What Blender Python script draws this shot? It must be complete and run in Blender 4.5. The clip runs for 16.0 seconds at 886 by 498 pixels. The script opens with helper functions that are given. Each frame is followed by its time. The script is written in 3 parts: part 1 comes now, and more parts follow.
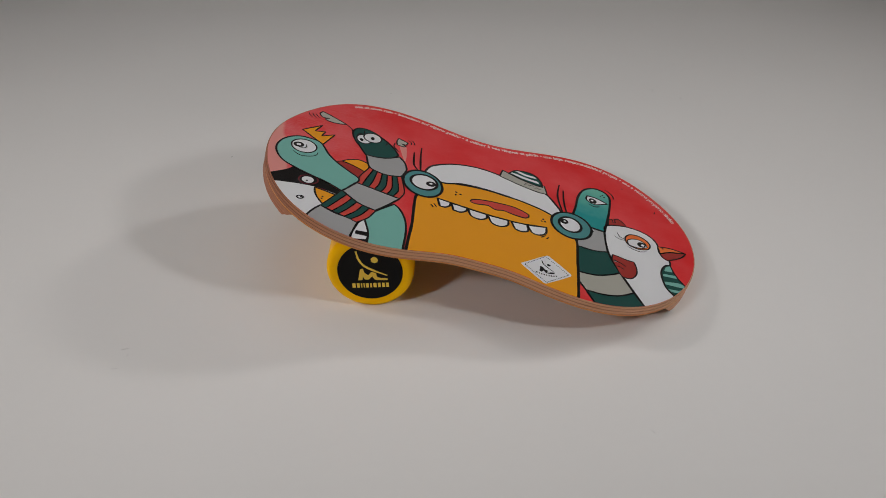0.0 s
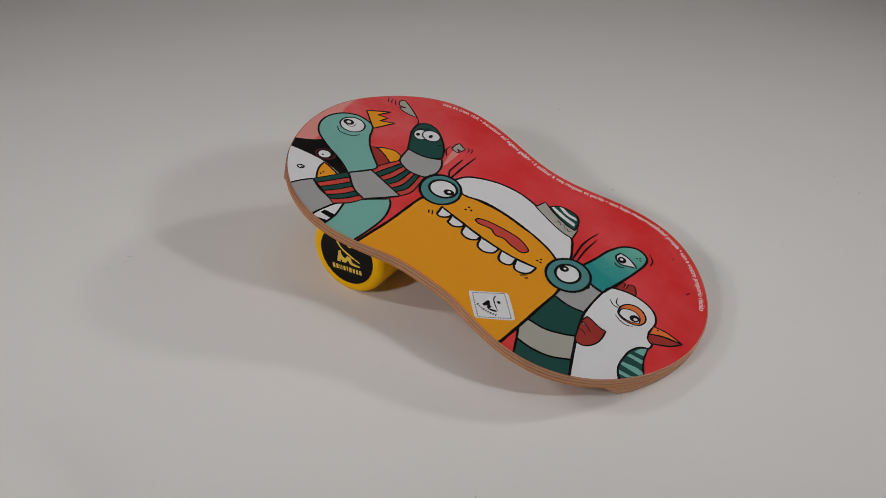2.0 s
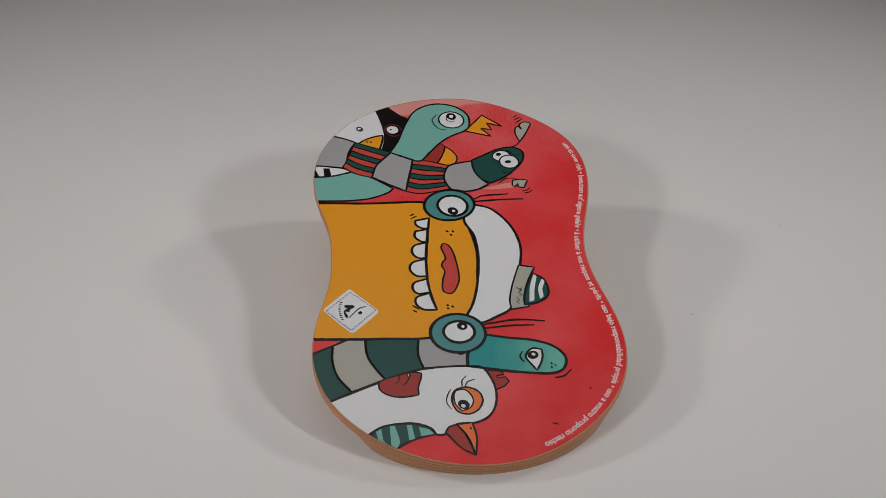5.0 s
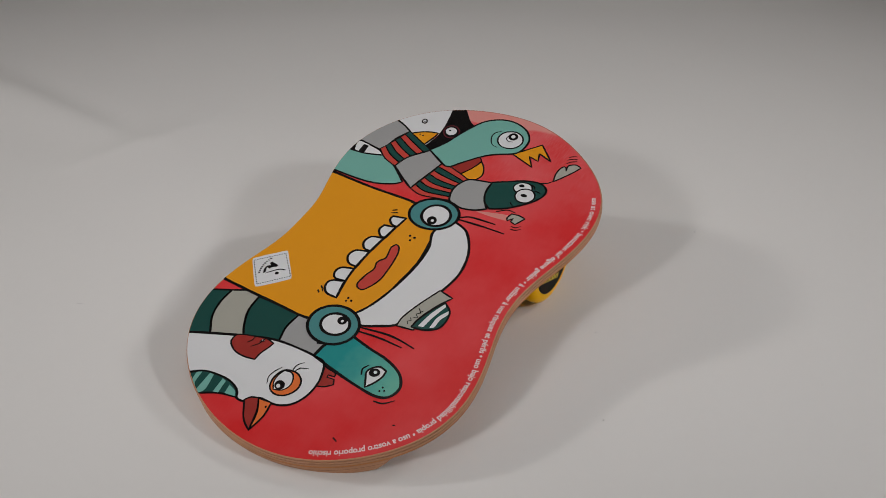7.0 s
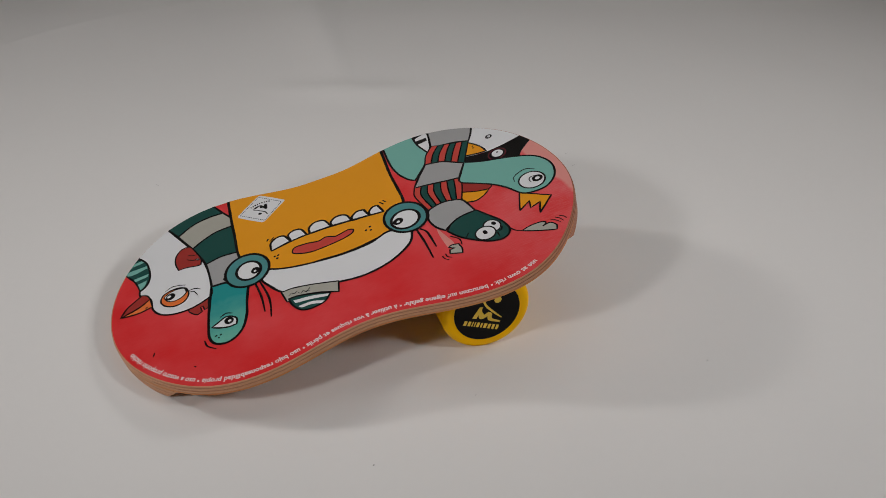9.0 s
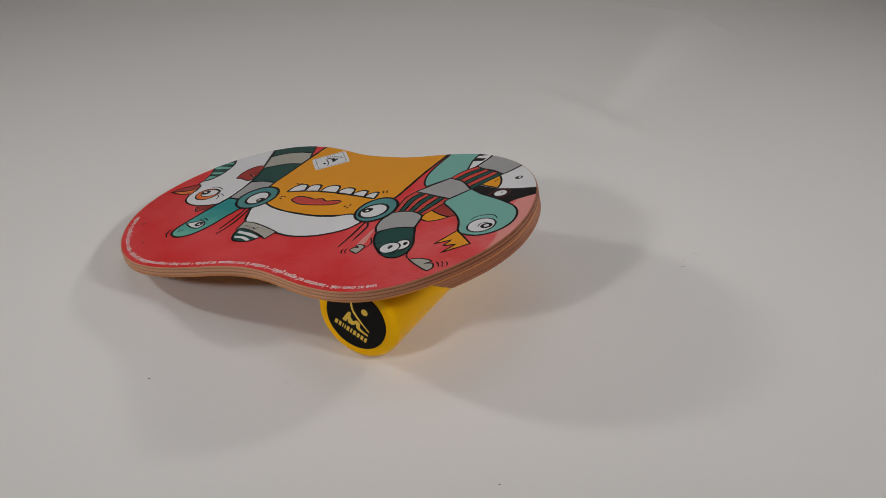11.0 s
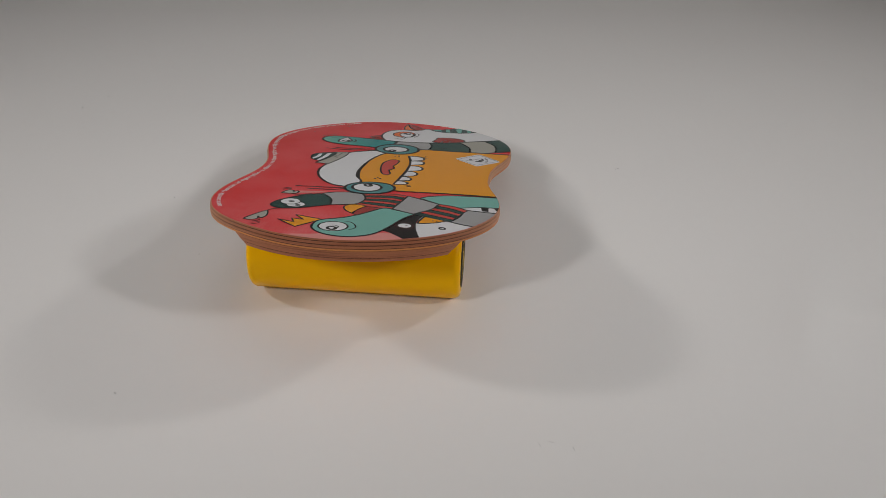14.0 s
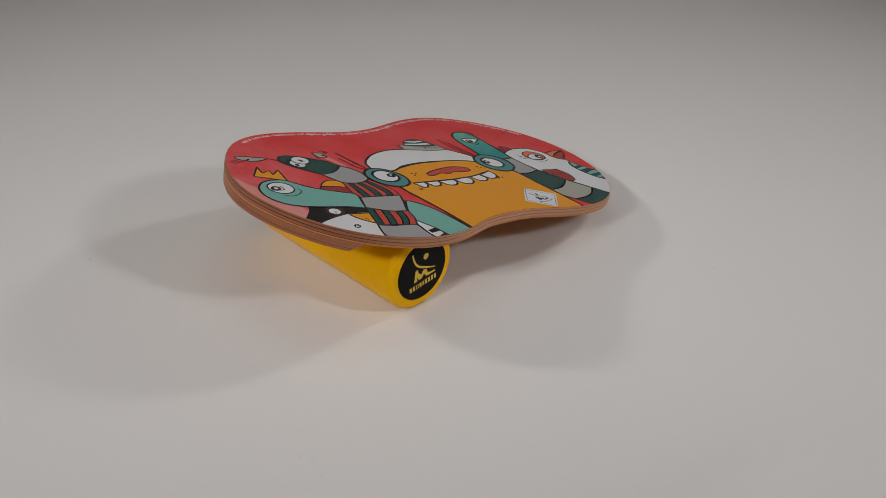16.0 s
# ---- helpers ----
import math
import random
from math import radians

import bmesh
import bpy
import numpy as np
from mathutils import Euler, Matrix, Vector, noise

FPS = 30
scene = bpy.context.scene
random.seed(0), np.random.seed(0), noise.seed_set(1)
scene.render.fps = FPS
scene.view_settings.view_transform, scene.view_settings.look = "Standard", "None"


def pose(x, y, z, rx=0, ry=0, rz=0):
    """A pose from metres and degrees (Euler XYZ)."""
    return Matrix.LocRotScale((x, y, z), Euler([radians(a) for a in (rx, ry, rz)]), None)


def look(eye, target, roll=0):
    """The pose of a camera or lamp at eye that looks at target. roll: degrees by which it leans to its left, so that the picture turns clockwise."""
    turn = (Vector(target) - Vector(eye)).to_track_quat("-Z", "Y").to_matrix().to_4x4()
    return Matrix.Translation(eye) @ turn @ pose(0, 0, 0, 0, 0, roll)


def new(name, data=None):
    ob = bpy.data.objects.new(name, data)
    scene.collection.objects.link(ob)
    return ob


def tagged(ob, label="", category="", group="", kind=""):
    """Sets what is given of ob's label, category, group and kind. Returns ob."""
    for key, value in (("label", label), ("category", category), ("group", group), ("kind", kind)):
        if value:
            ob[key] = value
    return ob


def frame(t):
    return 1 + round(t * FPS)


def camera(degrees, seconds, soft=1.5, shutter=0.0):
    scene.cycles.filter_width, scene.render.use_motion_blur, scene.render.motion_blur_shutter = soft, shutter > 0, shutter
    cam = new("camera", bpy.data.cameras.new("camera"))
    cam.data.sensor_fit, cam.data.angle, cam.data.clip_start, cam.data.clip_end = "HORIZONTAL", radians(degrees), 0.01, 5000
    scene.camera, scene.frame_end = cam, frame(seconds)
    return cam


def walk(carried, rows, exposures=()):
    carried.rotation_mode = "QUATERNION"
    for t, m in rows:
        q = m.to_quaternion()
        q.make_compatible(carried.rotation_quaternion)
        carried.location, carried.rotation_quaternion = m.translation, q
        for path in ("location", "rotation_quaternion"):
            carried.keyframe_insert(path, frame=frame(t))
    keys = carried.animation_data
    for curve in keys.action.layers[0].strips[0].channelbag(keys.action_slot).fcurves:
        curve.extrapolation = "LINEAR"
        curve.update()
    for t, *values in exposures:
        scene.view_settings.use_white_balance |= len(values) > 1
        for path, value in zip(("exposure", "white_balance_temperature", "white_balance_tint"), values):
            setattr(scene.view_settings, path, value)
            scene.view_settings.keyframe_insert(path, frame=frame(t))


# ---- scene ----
# ---- camera: on a stand, with a slow sag ----
cam = camera(43.66, 16.0, soft=0.5)
SAG = [(0, 56.491, 1.061, -0.024), (1, 56.477, 1.079, -0.023), (2, 56.452, 1.100, 0.030), (3, 56.426, 1.120, 0.075),
       (4, 56.396, 1.138, 0.114), (5, 56.350, 1.150, 0.122), (6, 56.284, 1.175, 0.108), (7, 56.205, 1.186, 0.077),
       (8, 56.140, 1.190, 0.045), (9, 56.128, 1.205, 0.044), (10, 56.131, 1.207, 0.050), (11, 56.164, 1.203, 0.058),
       (12, 56.190, 1.203, 0.032), (13, 56.225, 1.209, -0.046), (14, 56.223, 1.218, -0.099), (15, 56.210, 1.220, -0.177),
       (16, 56.177, 1.215, -0.271)]
walk(cam, [(t, pose(0.0592, -1.536, 1.0688, tilt, 0, yaw) @ pose(0, 0, 0, 0, 0, roll)) for t, tilt, roll, yaw in SAG])

# turn of the table, degrees about the vertical
TURN = [(0, 0.00), (0.5, -8.4), (1, -15.75), (1.5, -23.2), (2, -31.1), (2.5, -39.2), (3, -47.6), (3.5, -56.11), (4, -64.48),
        (4.5, -72.88), (5, -81.33), (5.5, -90.03), (6, -99.17), (6.5, -108.98), (7, -119.3), (7.5, -129.61), (8, -139.75),
        (8.5, -149.9), (9, -160.16), (9.5, -171.20), (10, -182.89), (10.5, -194.92), (11, -206.97), (11.5, -218.73),
        (12, -230.21), (12.5, -241.47), (13, -252.2), (13.5, -262.5), (14, -272.7), (14.5, -282.9), (15, -293.1),
        (15.5, -303.0), (16, -312.59)]

# ---- light: four softboxes round the table and an added fill lamp above, in a pale studio ----
world = bpy.data.worlds.new("studio_air")
scene.world = world
world.use_nodes = True
world.node_tree.nodes["Background"].inputs[0].default_value = (1.0, 0.97, 0.94, 1)
world.node_tree.nodes["Background"].inputs[1].default_value = 0.03


def softbox_or_fill(x, y, z, watts, size, tint, aim=(0.0, 0.0, 0.05), cone=66):
    data = bpy.data.lights.new("softbox_or_fill_lamp", "AREA")
    data.shape, data.size, data.size_y, data.energy = "RECTANGLE", size, size * 1.2, watts
    data.color = tint
    data.spread = radians(cone)
    lamp = new("softbox_or_fill_lamp", data)
    lamp.matrix_world = look((x, y, z), aim)
    return lamp


softbox_or_fill(2.33, -1.20, 1.90, 2.7, 0.28, (1.0, 0.992, 0.992))
softbox_or_fill(2.71, 1.21, 1.90, 2.58, 0.27, (1.0, 0.972, 0.955))
softbox_or_fill(-1.78, -2.07, 1.90, 3.1, 0.28, (1.0, 0.976, 0.968))
softbox_or_fill(-2.95, 0.47, 1.90, 3.1, 0.27, (1.0, 0.970, 0.950))
softbox_or_fill(0.0, 0.75, 2.9, 7.6, 1.6, (1.0, 0.965, 0.94), (0.0, 1.7, 0.0), 160)  # large soft fill, added overhead to lift the shadows and the back
scene.view_settings.exposure = 0.04


# ---- materials ----
def material(name, colour, rough=0.5, metal=0.0, spread=0.08, scale=30.0, fine=400.0, bump=0.05, coat=0.0, shine=0.5, variation=0.06):
    """Paint-like material: two scales of noise in colour and roughness, and a fine relief."""
    m = bpy.data.materials.new(name)
    m.use_nodes = True
    n, l = m.node_tree.nodes, m.node_tree.links
    b = n["Principled BSDF"]
    b.inputs["Metallic"].default_value = metal
    b.inputs["Coat Weight"].default_value = coat
    b.inputs["Coat Roughness"].default_value = 0.32
    b.inputs["Specular IOR Level"].default_value = shine
    co = n.new("ShaderNodeTexCoord")
    big, small = n.new("ShaderNodeTexNoise"), n.new("ShaderNodeTexNoise")
    big.inputs["Scale"].default_value, big.inputs["Detail"].default_value = scale, 4
    small.inputs["Scale"].default_value, small.inputs["Detail"].default_value = fine, 3
    ramp = n.new("ShaderNodeMix")
    ramp.data_type = "RGBA"
    ramp.inputs[6].default_value = (*[max(0.0, v * (1 - spread)) for v in colour], 1)
    ramp.inputs[7].default_value = (*[min(1.0, v * (1 + spread) + spread * 0.02) for v in colour], 1)
    add = n.new("ShaderNodeMath")
    add.operation = "MULTIPLY_ADD"
    add.inputs[1].default_value = 0.35
    l.new(co.outputs["Object"], big.inputs["Vector"])
    l.new(co.outputs["Object"], small.inputs["Vector"])
    l.new(small.outputs["Fac"], add.inputs[0])
    half = n.new("ShaderNodeMath")
    half.operation = "MULTIPLY"
    half.inputs[1].default_value = 0.65
    l.new(big.outputs["Fac"], half.inputs[0])
    l.new(half.outputs[0], add.inputs[2])
    l.new(add.outputs[0], ramp.inputs[0])
    l.new(ramp.outputs[2], b.inputs["Base Color"])
    r = n.new("ShaderNodeMapRange")
    r.inputs[3].default_value, r.inputs[4].default_value = rough - variation, rough + variation
    l.new(add.outputs[0], r.inputs[0])
    l.new(r.outputs[0], b.inputs["Roughness"])
    bp = n.new("ShaderNodeBump")
    bp.inputs["Strength"].default_value, bp.inputs["Distance"].default_value = bump, 0.001
    l.new(small.outputs["Fac"], bp.inputs["Height"])
    l.new(bp.outputs[0], b.inputs["Normal"])
    return m


def ink_mat(name, colour, spread=0.025):
    return material(name, colour, rough=0.25, spread=spread, scale=25, fine=500, bump=0.015, coat=0.0, shine=0.33, variation=0.02)


ink = ink_mat("black_ink", (0.004, 0.0033, 0.0035))
white_ink = ink_mat("white_ink", (0.73, 0.735, 0.75), 0.03)
orange_ink = ink_mat("orange_ink", (0.80, 0.325, 0.015))
teal_ink = ink_mat("teal_ink", (0.185, 0.445, 0.385))
goggle_ink = ink_mat("goggle_teal_ink", (0.075, 0.25, 0.255))
deep_green = ink_mat("deep_green_ink", (0.014, 0.070, 0.060))
grey_ink = ink_mat("grey_ink", (0.36, 0.36, 0.36))
warm_grey = ink_mat("warm_grey_ink", (0.40, 0.39, 0.34))
maroon_ink = ink_mat("maroon_ink", (0.34, 0.035, 0.028), 0.15)
brick_ink = ink_mat("brick_red_ink", (0.55, 0.065, 0.050))
vermilion_ink = ink_mat("vermilion_ink", (0.78, 0.18, 0.045))
pale_red = ink_mat("pale_wash_ink", (0.72, 0.27, 0.24), 0.25)
plum_ink = ink_mat("plum_ink", (0.11, 0.020, 0.026))
slate_ink = ink_mat("slate_ink", (0.05, 0.06, 0.07))
letter_white = ink_mat("letter_ink", (0.84, 0.66, 0.65))


def red_wash():
    """Red watercolour print: blotches of two reds, and a streaky weave in the thin places."""
    m = ink_mat("red_wash_ink", (0.78, 0.055, 0.065))
    n, l = m.node_tree.nodes, m.node_tree.links
    b = n["Principled BSDF"]
    co = n.new("ShaderNodeTexCoord")
    blot, weave = n.new("ShaderNodeTexNoise"), n.new("ShaderNodeTexNoise")
    blot.inputs["Scale"].default_value, blot.inputs["Detail"].default_value = 6.5, 5
    stretch = n.new("ShaderNodeMapping")
    stretch.inputs["Scale"].default_value = (60, 700, 60)
    weave.inputs["Scale"].default_value = 1.0
    l.new(co.outputs["Object"], blot.inputs["Vector"])
    l.new(co.outputs["Object"], stretch.inputs["Vector"])
    l.new(stretch.outputs[0], weave.inputs["Vector"])
    ramp = n.new("ShaderNodeValToRGB")
    ramp.color_ramp.elements[0].position, ramp.color_ramp.elements[0].color = 0.36, (0.70, 0.026, 0.028, 1)
    ramp.color_ramp.elements[1].position, ramp.color_ramp.elements[1].color = 0.72, (0.78, 0.085, 0.093, 1)
    mixed = n.new("ShaderNodeMath")
    mixed.operation = "MULTIPLY_ADD"
    mixed.inputs[1].default_value = 0.09
    shift = n.new("ShaderNodeMath")
    shift.operation = "ADD"
    shift.inputs[1].default_value = -0.045
    l.new(blot.outputs["Fac"], shift.inputs[0])
    l.new(weave.outputs["Fac"], mixed.inputs[0])
    l.new(shift.outputs[0], mixed.inputs[2])
    l.new(mixed.outputs[0], ramp.inputs["Fac"])
    # thin, pale paint at the raised end, with a ragged border and brush streaks
    part_x = n.new("ShaderNodeSeparateXYZ")
    l.new(co.outputs["Object"], part_x.inputs[0])
    rag = n.new("ShaderNodeTexNoise")
    rag.inputs["Scale"].default_value, rag.inputs["Detail"].default_value = 22, 6
    l.new(co.outputs["Object"], rag.inputs["Vector"])
    slope = n.new("ShaderNodeMath")
    slope.operation = "MULTIPLY_ADD"
    slope.inputs[1].default_value = 0.16
    l.new(part_x.outputs["Y"], slope.inputs[0])
    l.new(part_x.outputs["X"], slope.inputs[2])
    rough_edge = n.new("ShaderNodeMath")
    rough_edge.operation = "MULTIPLY_ADD"
    rough_edge.inputs[1].default_value = 0.045
    l.new(rag.outputs["Fac"], rough_edge.inputs[0])
    l.new(slope.outputs[0], rough_edge.inputs[2])
    pale = n.new("ShaderNodeMapRange")
    pale.inputs[1].default_value, pale.inputs[2].default_value = -0.312, -0.320
    l.new(rough_edge.outputs[0], pale.inputs[0])
    streak = n.new("ShaderNodeMapRange")
    streak.inputs[1].default_value, streak.inputs[2].default_value = -0.10, -0.33
    streak.inputs[3].default_value, streak.inputs[4].default_value = 0.0, 0.26
    l.new(rough_edge.outputs[0], streak.inputs[0])
    comb = n.new("ShaderNodeMapRange")
    comb.inputs[1].default_value, comb.inputs[2].default_value = 0.50, 0.66
    l.new(weave.outputs["Fac"], comb.inputs[0])
    thin = n.new("ShaderNodeMath")
    thin.operation = "MULTIPLY"
    l.new(streak.outputs[0], thin.inputs[0])
    l.new(comb.outputs[0], thin.inputs[1])
    whole = n.new("ShaderNodeMath")
    whole.operation = "MAXIMUM"
    l.new(thin.outputs[0], whole.inputs[0])
    l.new(pale.outputs[0], whole.inputs[1])
    tint = n.new("ShaderNodeMix")
    tint.data_type = "RGBA"
    tint.inputs[7].default_value = (0.74, 0.29, 0.26, 1)
    l.new(whole.outputs[0], tint.inputs[0])
    # the wash turns pinker in clouds towards the raised end
    fade = n.new("ShaderNodeMapRange")
    fade.inputs[1].default_value, fade.inputs[2].default_value = -0.06, -0.30
    fade.inputs[3].default_value, fade.inputs[4].default_value = 0.0, 0.75
    l.new(rough_edge.outputs[0], fade.inputs[0])
    cloud = n.new("ShaderNodeTexNoise")
    cloud.inputs["Scale"].default_value, cloud.inputs["Detail"].default_value = 13, 5
    l.new(co.outputs["Object"], cloud.inputs["Vector"])
    patch = n.new("ShaderNodeMapRange")
    patch.inputs[1].default_value, patch.inputs[2].default_value = 0.36, 0.62
    patch.inputs[3].default_value = 0.25
    l.new(cloud.outputs["Fac"], patch.inputs[0])
    clouds = n.new("ShaderNodeMath")
    clouds.operation = "MULTIPLY"
    l.new(fade.outputs[0], clouds.inputs[0])
    l.new(patch.outputs[0], clouds.inputs[1])
    pink = n.new("ShaderNodeMix")
    pink.data_type = "RGBA"
    pink.inputs[7].default_value = (0.74, 0.13, 0.14, 1)
    l.new(clouds.outputs[0], pink.inputs[0])
    l.new(ramp.outputs["Color"], pink.inputs[6])
    l.new(pink.outputs[2], tint.inputs[6])
    l.new(tint.outputs[2], b.inputs["Base Color"])
    return m


red_ink = red_wash()


def fading_ink(name, base, tip, y0, y1):
    """Print whose colour fades along the board's width, a little unevenly."""
    m = ink_mat(name, base)
    n, l = m.node_tree.nodes, m.node_tree.links
    co, axes, blot = n.new("ShaderNodeTexCoord"), n.new("ShaderNodeSeparateXYZ"), n.new("ShaderNodeTexNoise")
    blot.inputs["Scale"].default_value, blot.inputs["Detail"].default_value = 45, 4
    l.new(co.outputs["Object"], axes.inputs[0])
    l.new(co.outputs["Object"], blot.inputs["Vector"])
    uneven = n.new("ShaderNodeMath")
    uneven.operation = "MULTIPLY_ADD"
    uneven.inputs[1].default_value = 0.05
    l.new(blot.outputs["Fac"], uneven.inputs[0])
    l.new(axes.outputs["Y"], uneven.inputs[2])
    along = n.new("ShaderNodeMapRange")
    along.inputs[1].default_value, along.inputs[2].default_value = y0 + 0.025, y1 + 0.025
    l.new(uneven.outputs[0], along.inputs[0])
    blend = n.new("ShaderNodeMix")
    blend.data_type = "RGBA"
    blend.inputs[6].default_value, blend.inputs[7].default_value = (*base, 1), (*tip, 1)
    l.new(along.outputs[0], blend.inputs[0])
    l.new(blend.outputs[2], n["Principled BSDF"].inputs["Base Color"])
    return m


finger_ink = fading_ink("finger_teal_ink", (0.022, 0.275, 0.275), (0.15, 0.46, 0.36), 0.03, 0.13)


def wood(name, colour, dark, other, lit_tone=None):
    """Veneer edge: grain that runs along the board."""
    m = material(name, colour, rough=0.48, spread=0.2, scale=20, fine=600, bump=0.15, shine=0.32)
    n, l = m.node_tree.nodes, m.node_tree.links
    co, grain, stretch = n.new("ShaderNodeTexCoord"), n.new("ShaderNodeTexNoise"), n.new("ShaderNodeMapping")
    stretch.inputs["Scale"].default_value = (40, 40, 900)
    grain.inputs["Detail"].default_value = 6
    l.new(co.outputs["Object"], stretch.inputs["Vector"])
    l.new(stretch.outputs[0], grain.inputs["Vector"])
    ramp = n.new("ShaderNodeValToRGB")
    ramp.color_ramp.elements[0].position, ramp.color_ramp.elements[0].color = 0.3, (*dark, 1)
    ramp.color_ramp.elements[1].position, ramp.color_ramp.elements[1].color = 0.7, (*colour, 1)
    l.new(grain.outputs["Fac"], ramp.inputs["Fac"])
    # long stretches where the cut face is scorched or open
    run, mark = n.new("ShaderNodeTexNoise"), n.new("ShaderNodeMapRange")
    run.inputs["Scale"].default_value, run.inputs["Detail"].default_value = 1.0, 3
    longer = n.new("ShaderNodeMapping")
    longer.inputs["Scale"].default_value = (11, 11, 420)
    l.new(co.outputs["Object"], longer.inputs["Vector"])
    l.new(longer.outputs[0], run.inputs["Vector"])
    mark.inputs[1].default_value, mark.inputs[2].default_value, mark.inputs[4].default_value = 0.52, 0.66, 0.7
    l.new(run.outputs["Fac"], mark.inputs[0])
    scorch = n.new("ShaderNodeMix")
    scorch.data_type = "RGBA"
    scorch.inputs[7].default_value = (*other, 1)
    l.new(mark.outputs[0], scorch.inputs[0])
    l.new(ramp.outputs["Color"], scorch.inputs[6])
    if not lit_tone:
        l.new(scorch.outputs[2], n["Principled BSDF"].inputs["Base Color"])
        return m
    # light painted in: sides and low end brighter than the down-tilted raised end
    axes, variation, lit_blend = n.new("ShaderNodeSeparateXYZ"), n.new("ShaderNodeMapRange"), n.new("ShaderNodeMix")
    l.new(co.outputs["Object"], axes.inputs[0])
    variation.inputs[1].default_value, variation.inputs[2].default_value, variation.inputs[4].default_value = -0.34, -0.16, 0.8
    l.new(axes.outputs["X"], variation.inputs[0])
    lit_blend.data_type = "RGBA"
    lit_blend.inputs[7].default_value = (*lit_tone, 1)
    l.new(variation.outputs[0], lit_blend.inputs[0])
    l.new(scorch.outputs[2], lit_blend.inputs[6])
    l.new(lit_blend.outputs[2], n["Principled BSDF"].inputs["Base Color"])
    return m


ply_light = wood("pale_veneer", (0.45, 0.170, 0.083), (0.32, 0.112, 0.055), (0.19, 0.060, 0.031), (0.62, 0.335, 0.190))
under_veneer = wood("varnished_under_veneer", (0.66, 0.27, 0.085), (0.52, 0.20, 0.06), (0.42, 0.15, 0.05))
ply_dark = wood("dark_veneer", (0.12, 0.038, 0.022), (0.045, 0.016, 0.011), (0.28, 0.10, 0.05), (0.46, 0.22, 0.12))
ply_mid = wood("brown_veneer", (0.40, 0.155, 0.075), (0.27, 0.10, 0.05), (0.18, 0.06, 0.03))
yellow_foam = material("yellow_plastic", (1.0, 0.515, 0.0), rough=0.32, spread=0.04, scale=20, fine=700, bump=0.05, shine=0.10)
cap_black = material("black_cap", (0.005, 0.0045, 0.0045), rough=0.6, spread=0.2, shine=0.1)
cap_yellow = material("cap_yellow_print", (0.80, 0.55, 0.05), rough=0.5)
table_white = material("white_paper", (0.80, 0.785, 0.77), rough=0.6, spread=0.025, scale=2.2, fine=60, bump=0.02)
floor_paint = material("studio_floor_paint", (0.80, 0.785, 0.77), rough=0.6, spread=0.025, scale=2.2, fine=60, bump=0.02)
wall_paint = material("studio_wall_paint", (0.80, 0.785, 0.77), rough=0.8, spread=0.03, scale=1.5, fine=40, bump=0.03)
ceiling_paint = material("studio_ceiling_paint", (0.58, 0.57, 0.555), rough=0.8, spread=0.05, scale=1.5, fine=40, bump=0.03)
hair_mat = material("grey_lint", (0.50, 0.49, 0.48), rough=0.9)
speck_mat = material("dust", (0.10, 0.09, 0.08), rough=0.9)


# ---- mesh helpers ----
def part(name, bm, mat, parent=None, label=""):
    me = bpy.data.meshes.new(name)
    bm.to_mesh(me)
    bm.free()
    me.materials.append(mat)
    ob = new(name, me)
    if parent:
        ob.parent = parent
    if label:
        ob["label"] = label
    return ob


def smooth_faces(ob, degrees=40):
    ob.data.shade_smooth()
    ob.data.set_sharp_from_angle(angle=radians(degrees))
    return ob


def block(x0, x1, y0, y1, z0, z1):
    bm = bmesh.new()
    bmesh.ops.create_cube(bm, size=1, matrix=Matrix.Translation(((x0 + x1) / 2, (y0 + y1) / 2, (z0 + z1) / 2))
                          @ Matrix.Diagonal((x1 - x0, y1 - y0, z1 - z0, 1)))
    return bm


def lathe(profile, steps=96, axis="Z"):
    """Turns a profile of (radius, height) round the axis."""
    bm = bmesh.new()
    rings = []
    for r, h in profile:
        ring = []
        for i in range(steps):
            a = 2 * math.pi * i / steps
            v = (r * math.cos(a), r * math.sin(a), h) if axis == "Z" else (r * math.cos(a), h, r * math.sin(a))
            ring.append(bm.verts.new(v))
        rings.append(ring)
    for a, b in zip(rings, rings[1:]):
        for i in range(steps):
            j = (i + 1) % steps
            bm.faces.new((a[i], a[j], b[j], b[i]))
    bm.faces.new(rings[0][::-1])
    bm.faces.new(rings[-1])
    bmesh.ops.recalc_face_normals(bm, faces=bm.faces)
    return bm


